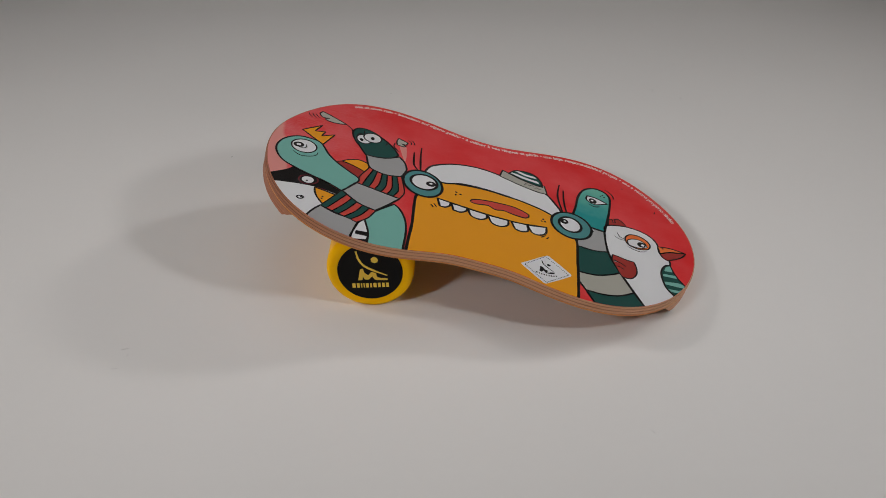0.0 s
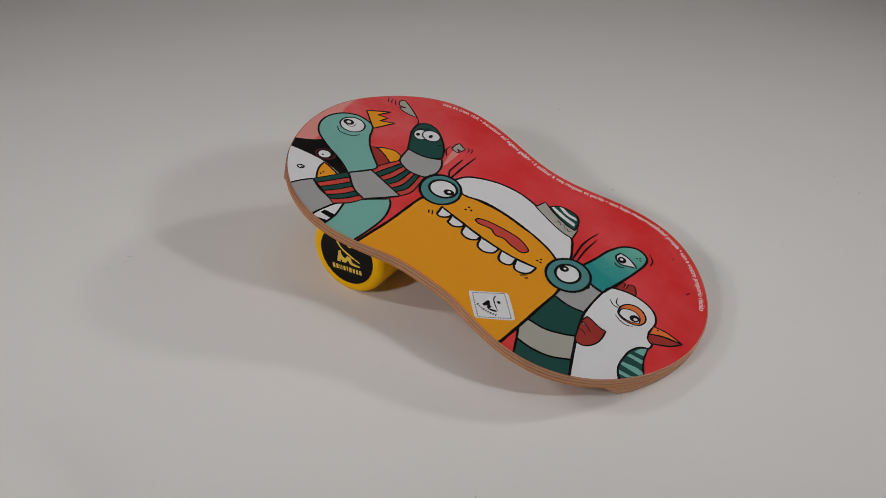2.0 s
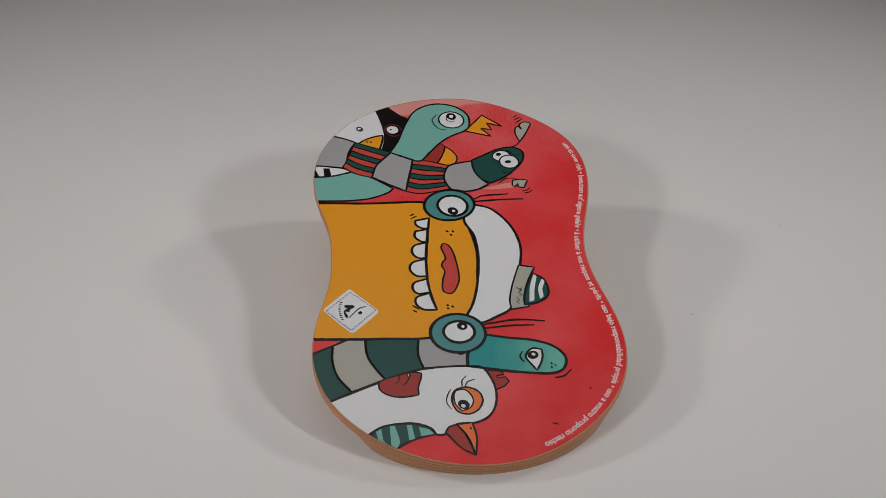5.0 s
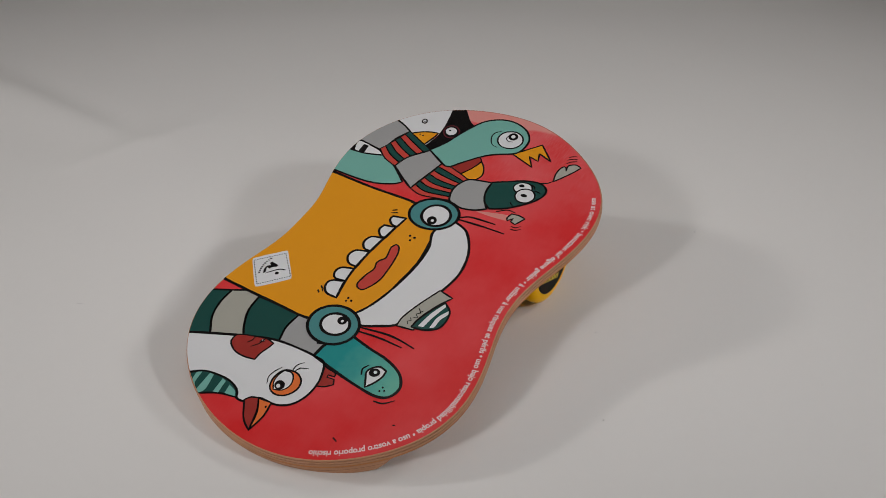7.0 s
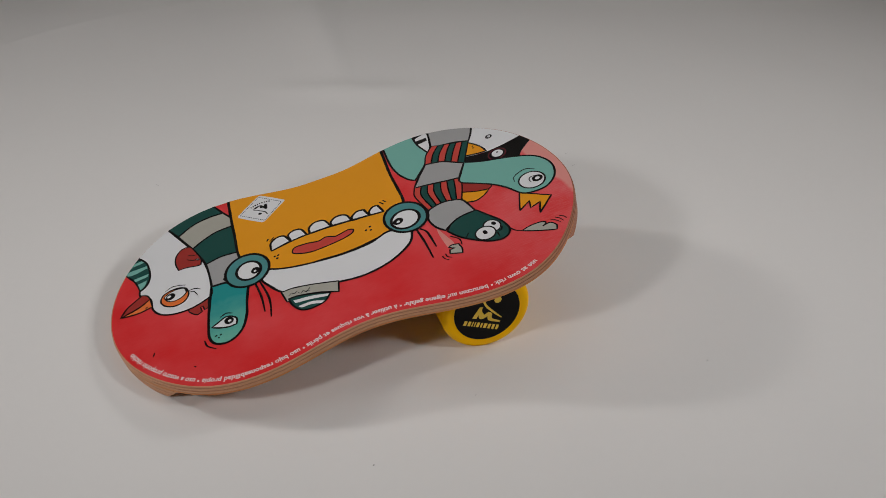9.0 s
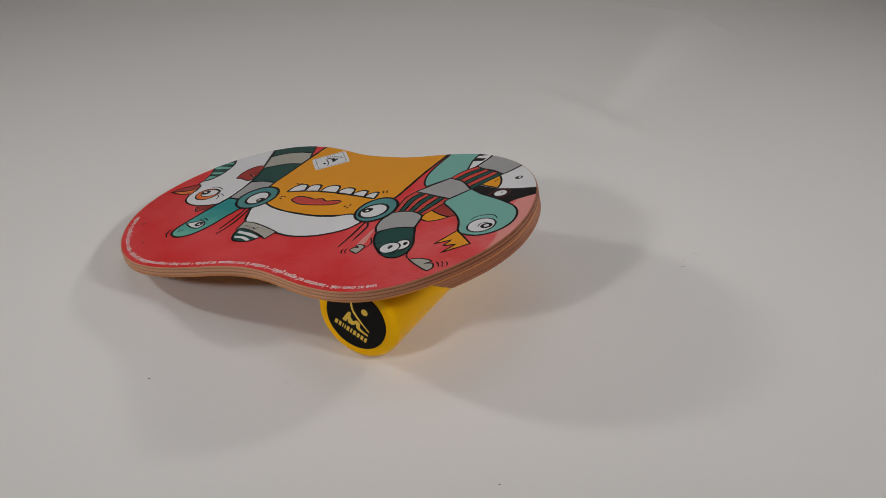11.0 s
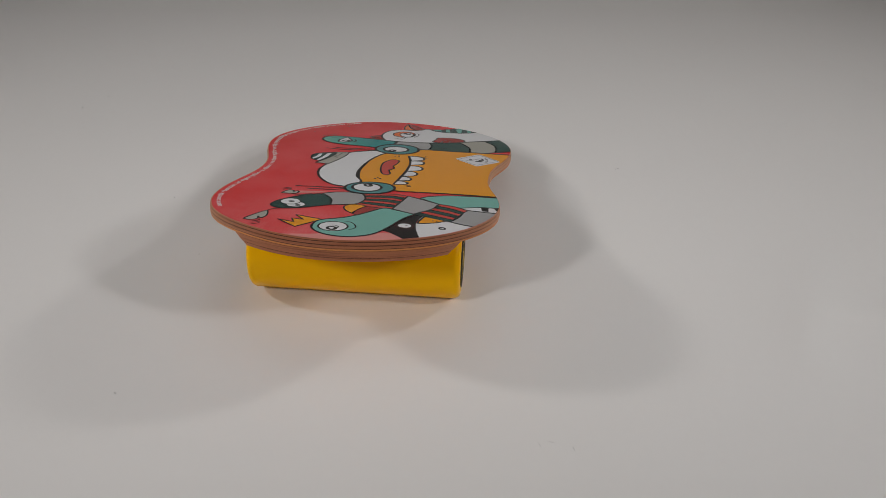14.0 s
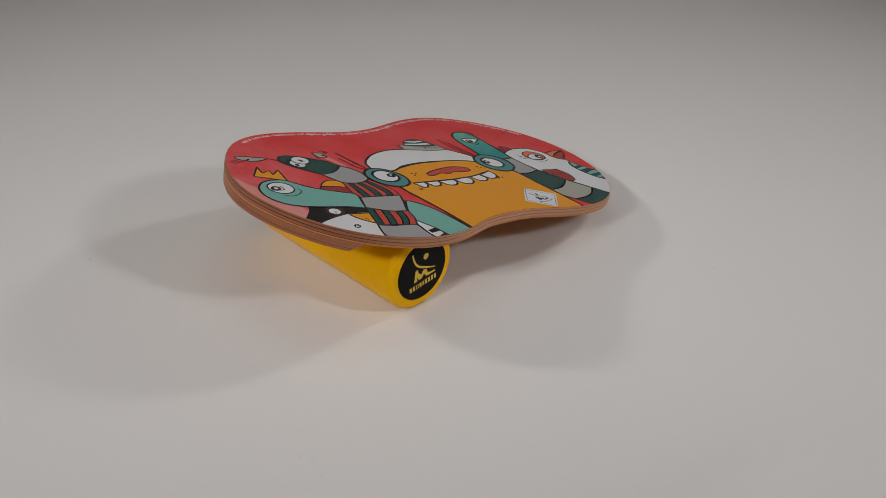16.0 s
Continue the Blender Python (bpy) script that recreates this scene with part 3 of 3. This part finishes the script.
shape("open_mouth", brick_ink, 5, [(77, -25), (79, -17), (73, -11), (53, -2), (25, -1), (-5, -4), (-20, -10), (-23, -17), (-15, -21), (0, -18), (9, -17), (15, -22), (23, -25), (31, -22), (38, -22), (48, -26), (64, -29), (72, -29)], 2.4)
shape("tooth", white_ink, 5, [(-79, -32), (-75, -54), (-67, -55), (-58, -46), (-57, -36)], 3.4)
shape("tooth", white_ink, 5, [(-55, -38), (-52, -57), (-40, -59), (-29, -49), (-29, -40)], 3.4)
shape("tooth", white_ink, 5, [(-27, -42), (-22, -62), (-8, -67), (4, -59), (5, -46)], 3.4)
shape("tooth", white_ink, 5, [(7, -48), (13, -69), (27, -74), (40, -65), (42, -49)], 3.4)
shape("tooth", white_ink, 5, [(47, -50), (53, -70), (65, -74), (75, -67), (74, -49)], 3.4)
shape("tooth", white_ink, 5, [(75, -50), (82, -70), (95, -72), (106, -62), (108, -43)], 3.4)
stroke("gum_line", ink, 6, [(-79, -32), (-31, -41), (7, -47), (50, -50), (68, -49), (108, -43)], 4.0)
oval("freckle", ink, 5, -48, -7, 2.3, 2.0, 46, 0)
oval("freckle", ink, 5, -47, 2, 2.1, 2.1, 78, 0)
oval("freckle", ink, 5, -40, -2, 2.2, 2.0, 54, 0)
oval("freckle", ink, 5, 101, -26, 2.1, 1.8, -157, 0)
oval("freckle", ink, 5, 107, -26, 2.1, 1.8, -160, 0)
oval("freckle", ink, 5, 104, -19, 2.2, 2.0, 45, 0)
stroke("cheek_line", ink, 5, [(-86, -62), (-90, -55)], 2.1)
stroke("cheek_line", ink, 5, [(-80, -61), (-85, -51)], 2.1)
stroke("cheek_line", ink, 5, [(97, -78), (101, -73), (106, -69)], 2.1)
stroke("cheek_line", ink, 5, [(106, -78), (110, -73)], 2.1)
oval("goggle", goggle_ink, 7, -105, 4, 40.9, 33.7, 97, 4.0)
oval("goggle_eye", white_ink, 8, -103, 9, 24.1, 22.6, 69, 4.0)
oval("goggle_pupil", ink, 9, -91, 8, 9.2, 7.9, -145, 0)
oval("goggle_glint", white_ink, 10, -91, 9, 2.9, 2.5, -144, 0)
oval("goggle", goggle_ink, 7, 154, -18, 40.3, 35.4, 85, 4.0)
oval("goggle_eye", white_ink, 8, 152, -16, 22.7, 19.6, 86, 4.0)
oval("goggle_pupil", ink, 9, 142, -10, 7.9, 7.2, 59, 0)
oval("goggle_glint", white_ink, 10, 143, -9, 2.5, 2.2, -150, 0)
stroke("hair", ink, 4, [(-115, 46), (-122, 61), (-123, 104)], 3.1)
stroke("hair", ink, 4, [(-110, 45), (-111, 87), (-110, 126)], 3.1)
stroke("hair", ink, 4, [(142, 17), (137, 61), (138, 85), (143, 113)], 3.1)
stroke("hair", ink, 4, [(149, 20), (147, 58), (149, 96)], 3.1)
shape("cap_band", warm_grey, 6, [(32, 93), (38, 117), (66, 101), (96, 91), (114, 95), (117, 68), (100, 68), (70, 77)], 2.4)
shape("pompom", deep_green, 6.6, [(50, 112), (62, 126), (82, 130), (98, 125), (108, 107), (110, 89), (94, 91), (69, 101)], 2.8)
shape("pompom_stripe", white_ink, 7.4, [(52, 113), (56, 117), (82, 109), (103, 105), (105, 97), (76, 103)], 0)
shape("pompom_stripe", white_ink, 7.4, [(62, 124), (68, 127), (82, 121), (97, 120), (101, 114), (80, 115)], 0)
stroke("scribble", ink, 7, [(75, 82), (82, 89), (86, 83), (91, 89), (94, 82)], 1.2)
stroke("scribble", ink, 7, [(95, 79), (100, 83), (103, 78), (108, 82)], 1.2)
stroke("scribble", ink, 7, [(77, 90), (82, 87)], 1.2)
shape("arm_band", deep_green, 3, [(255, -213), (210, -225), (171, -230), (161, -200), (189, -202), (216, -196), (243, -179)], 3.2)
shape("arm_band", warm_grey, 3, [(161, -200), (150, -172), (152, -153), (183, -152), (209, -141), (226, -130), (243, -179), (216, -196), (189, -202)], 3.2)
shape("arm_band", deep_green, 3, [(152, -153), (155, -115), (159, -76), (186, -80), (212, -75), (216, -95), (226, -130), (209, -141), (183, -152)], 3.2)
shape("arm_band", grey_ink, 3, [(159, -76), (159, -49), (192, -20), (189, -10), (213, -13), (212, -43), (212, -75), (186, -80)], 3.2)
shape("teal_finger", finger_ink, 4, [(214, -12), (189, -7), (176, 8), (160, 20), (169, 54), (176, 87), (188, 114), (204, 128), (218, 130), (232, 122), (237, 105), (234, 79), (228, 47), (221, 18)], 3.6)
shape("finger_eye", white_ink, 5, [(230, 85), (217, 78), (206, 73), (197, 77), (191, 86), (194, 98), (205, 98), (218, 93)], 2.8)
oval("finger_pupil", ink, 6, 203, 84, 8.2, 7.2, 102, 0)
oval("finger_glint", white_ink, 7, 202, 85, 2.9, 2.6, 50, 0)
stroke("finger_line", ink, 5, [(214, 69), (204, 65), (195, 70)], 2.4)
stroke("finger_line", ink, 5, [(245, 108), (243, 122), (232, 135)], 2.2)
oval("freckle", ink, 5, 220, 108, 1.8, 1.5, -147, 0)
oval("freckle", ink, 5, 227, 107, 1.8, 1.5, -151, 0)
oval("freckle", ink, 5, 224, 113, 1.7, 1.4, -161, 0)
shape("crimson_tail", maroon_ink, 2, [(219, 2), (224, 18), (227, 34), (233, 36), (234, 26), (238, 27), (237, 38), (245, 42), (253, 33), (258, 20), (238, 15)], 2.0)
shape("white_bird", white_ink, 4, [(255, -213), (244, -177), (227, -129), (217, -95), (213, -73), (212, -42), (214, -11), (218, 8), (239, 18), (260, 21), (282, 17), (299, 6), (308, -12), (308, -31), (309, -42), (322, -56), (322, -71), (311, -78), (302, -98), (301, -125), (305, -146), (314, -165), (295, -184), (274, -202)], 3.0)
shape("crimson_wattle", maroon_ink, 5, [(217, -93), (220, -79), (229, -81), (243, -86), (256, -87), (258, -105), (256, -121), (250, -133), (242, -140), (231, -140), (226, -133), (220, -110)], 2.2)
shape("wattle_notch", white_ink, 5.8, [(220, -98), (226, -100), (222, -93)], 1.2)
stroke("wattle_line", ink, 6, [(219, -95), (230, -99), (239, -107)], 1.7)
stroke("wattle_line", ink, 6, [(222, -111), (229, -112), (235, -117)], 1.5)
shape("crimson_beak", maroon_ink, 5, [(320, -58), (312, -52), (309, -41), (327, -31), (359, -22), (346, -40)], 2.4)
shape("orange_beak", vermilion_ink, 5, [(309, -41), (308, -20), (331, -17), (359, -22), (330, -29)], 2.4)
oval("freckle", ink, 6, 317, -23, 2.2, 1.5, -153, 0)
shape("bird_eye", vermilion_ink, 5, [(252, -34), (250, -17), (259, -3), (274, 0), (288, -8), (294, -22), (289, -36), (276, -42), (262, -41)], 2.4)
shape("bird_eyeball", white_ink, 6, [(254, -35), (253, -23), (262, -15), (274, -13), (284, -19), (288, -31), (277, -38), (264, -39)], 1.8)
oval("bird_pupil", ink, 7, 278, -27, 8.4, 7.4, 51, 0)
oval("bird_glint", white_ink, 8, 280, -28, 3.4, 2.9, 51, 0)
stroke("lash", ink, 6, [(248, -25), (238, -24), (230, -17)], 1.6)
stroke("lash", ink, 6, [(249, -21), (241, -17), (237, -5)], 1.6)
stroke("lash", ink, 6, [(251, -42), (262, -48), (273, -50), (284, -45)], 1.5)
shape("striped_wing", deep_green, 5, [(315, -163), (305, -146), (301, -125), (302, -98), (311, -78), (321, -71), (327, -101), (339, -135), (325, -150)], 3.0)
shape("wing_stripe", teal_ink, 6, [(310, -151), (306, -144), (331, -139), (329, -146)], 0)
shape("wing_stripe", teal_ink, 6, [(303, -132), (303, -125), (331, -121), (333, -129)], 0)
shape("wing_stripe", teal_ink, 6, [(303, -109), (305, -102), (326, -100), (328, -108)], 0)
shape("wing_stripe", teal_ink, 6, [(308, -93), (313, -80), (321, -74), (323, -91)], 0)
shape("badge", white_ink, 6, [(58, -167), (100, -131), (106, -130), (139, -167), (139, -173), (97, -208), (92, -208), (59, -171)], 0, 0.0)
badge_stitches()
shape("badge_figure", ink, 7, [(87, -177), (89, -164), (93, -164), (97, -171), (101, -171), (100, -178), (102, -177), (109, -174), (113, -176), (107, -179), (101, -180), (97, -179), (94, -174), (91, -179)], 0)
stroke("badge_figure_arc", ink, 7, [(93, -147), (95, -156), (102, -164), (112, -173)], 1.7)
oval("badge_dot", ink, 7, 104, -156, 3.1, 2.9, 125, 0)
for bar in range(9):
    at = 82 + 4.0 * bar
    dip = -185.5 + 0.012 * (at - 98) ** 2
    stroke("badge_text_bar", ink, 7, [(at, dip - 2.0), (at + 0.3, dip), (at + 0.3, dip + 2.0)], 1.5 if bar % 3 else 2.2)
stroke("scratch", ink, 1, [(319, 90), (322, 98)], 1.5)
stroke("scratch", ink, 1, [(268, 153), (266, 156)], 1.5)


def edge_text():
    """The warning that runs along one long edge, set on the board's curve."""
    words = "use at own risk \u2022 benutzen auf eigene gefahr \u2022 \u00e0 utiliser \u00e0 vos risques et p\u00e9rils \u2022 uso bajo responsabilidad propia \u2022 uso a vostro proporio rischio"
    data = bpy.data.curves.new("edge_text", "FONT")
    data.body, data.size, data.offset = words, 0.0126, 0.00035
    data.space_character = 1.0
    data.resolution_u = 3
    ob = new("edge_text_source", data)
    me = bpy.data.meshes.new_from_object(ob.evaluated_get(bpy.context.evaluated_depsgraph_get()))
    bpy.data.objects.remove(ob)
    path = rim_points(0.0160, 720)[::-1]
    start = min(range(720), key=lambda i: (path[i] - Vector(TEXT_FROM)).length)
    stop = min(range(720), key=lambda i: (path[i] - Vector(TEXT_TO)).length)
    line = [path[(start + i) % 720] for i in range((stop - start) % 720 + 1)]
    sums = [0.0]
    for a, b in zip(line, line[1:]):
        sums.append(sums[-1] + (b - a).length)
    width = max(v.co.x for v in me.vertices)
    for v in me.vertices:
        s = min(max(v.co.x / width, 0), 1) * sums[-1]
        i = min(max(int(np.searchsorted(sums, s)) - 1, 0), len(line) - 2)
        u = (s - sums[i]) / (sums[i + 1] - sums[i])
        t = (line[i + 1] - line[i]).normalized()
        q = line[i].lerp(line[i + 1], u) + Vector((-t.y, t.x)) * v.co.y
        v.co = (q.x, q.y, 2 * STEP)
    me.materials.append(letter_white)
    out = new("edge_text", me)
    out.parent = sheet
    out["label"] = "small white lettering along the edge"
    return sums[-1] / width


TEXT_FROM, TEXT_TO = (-0.2389, 0.2200), (0.3531, 0.0726)
edge_text()

# ---- the roller ----
RADIUS, LENGTH = 0.0700, 0.339


def roller():
    root = tagged(new("roller"), "smooth yellow plastic roller with black end caps under the board", "roller")
    h, b = LENGTH / 2, 0.011
    prof = [(0.0515, -h + 0.0008), (0.0524, -h), (RADIUS - b, -h)]
    prof += [(RADIUS - b + b * math.sin(a), -h + b - b * math.cos(a)) for a in np.linspace(0.25, math.pi / 2, 6)]
    prof += [(r, -y) for r, y in reversed(prof)]
    smooth_faces(part("barrel", lathe(prof, 128, "Y"), yellow_foam, root), 35)
    for side in (-1, 1):
        turn = pose(0, side * h, 0, 90, 0, 0) if side < 0 else pose(0, side * h, 0, 90, 0, 180)
        cap = part("end_cap", lathe([(0.0518, -0.004), (0.0518, 0.0008), (0.0508, 0.0012), (0.001, 0.0012)], 96), cap_black, root, "round black end cap")
        cap.matrix_local = turn @ pose(0, 0, 0, 0, 0, 4 if side < 0 else -19)
        cap_print(cap, side)
    return root


def cap_print(cap, side):
    """A plain emblem on the cap: a seated figure of simple forms and a bar in place of the name."""
    z = 0.0014

    def area(name, points):
        bm = bmesh.new()
        pts = curve_through(points, False, 0.002)
        f = bm.faces.new([bm.verts.new((q.x, q.y, z)) for q in pts])
        f.normal_update()
        if f.normal.z < 0:
            f.normal_flip()
        bmesh.ops.triangulate(bm, faces=[f])
        part(name, bm, cap_yellow, cap)

    area("emblem_figure", [(-20, -15), (-17, -2), (-15, 6), (-10, 7), (-9, 0), (-3, -6), (2, 0), (9, -2), (12, -10), (27, -13), (27, -16), (8, -15), (3, -8), (-3, -14), (-9, -14), (-12, -8), (-13, -15), (-20, -15)])
    bm = bmesh.new()
    ring = [Vector((0.009 + 0.0057 * math.cos(a), 0.023 + 0.0057 * math.sin(a))) for a in np.linspace(0, 2 * math.pi, 21)[:-1]]
    bm.faces.new([bm.verts.new((q.x, q.y, z)) for q in ring])
    part("emblem_dot", bm, cap_yellow, cap)
    bm = bmesh.new()
    ribbon(bm, curve_through([(-19, 40), (-16, 25), (-8, 12), (8, 2), (27, -7)], False, 0.003), 3.4, z, False)
    part("emblem_arc", bm, cap_yellow, cap)
    # bars of the name's size
    x = -0.0302
    for width in (0.0051, 0.0044, 0.0018, 0.0018, 0.0044, 0.0030, 0.0051, 0.0044, 0.0044, 0.0044):
        tall = 0.0086
        bm = bmesh.new()
        bmesh.ops.create_grid(bm, x_segments=1, y_segments=1, size=0.5, matrix=Matrix.Translation((x + width / 2, -0.0295 + tall / 2, z)) @ Matrix.Diagonal((width, tall, 1, 1)))
        part("name_bar", bm, cap_yellow, cap)
        x += width + 0.0022


roll = roller()


# ---- what turns ----
def motions():
    tilt = math.degrees(math.atan(0.254))
    board_rest = pose(0.1258, 0.0576, 0.1148, 0, tilt, 0)
    roller_rest = pose(-0.0509, 0.0731, RADIUS, 0, 0, -1.47)
    walk(table, [(t, pose(-0.005, 0.0095, 0, 0, 0, a)) for t, a in TURN])
    walk(board, [(t, pose(0, 0, 0, 0, 0, a) @ board_rest) for t, a in TURN])
    walk(roll, [(t, pose(0, 0, 0, 0, 0, a) @ roller_rest) for t, a in TURN])


motions()
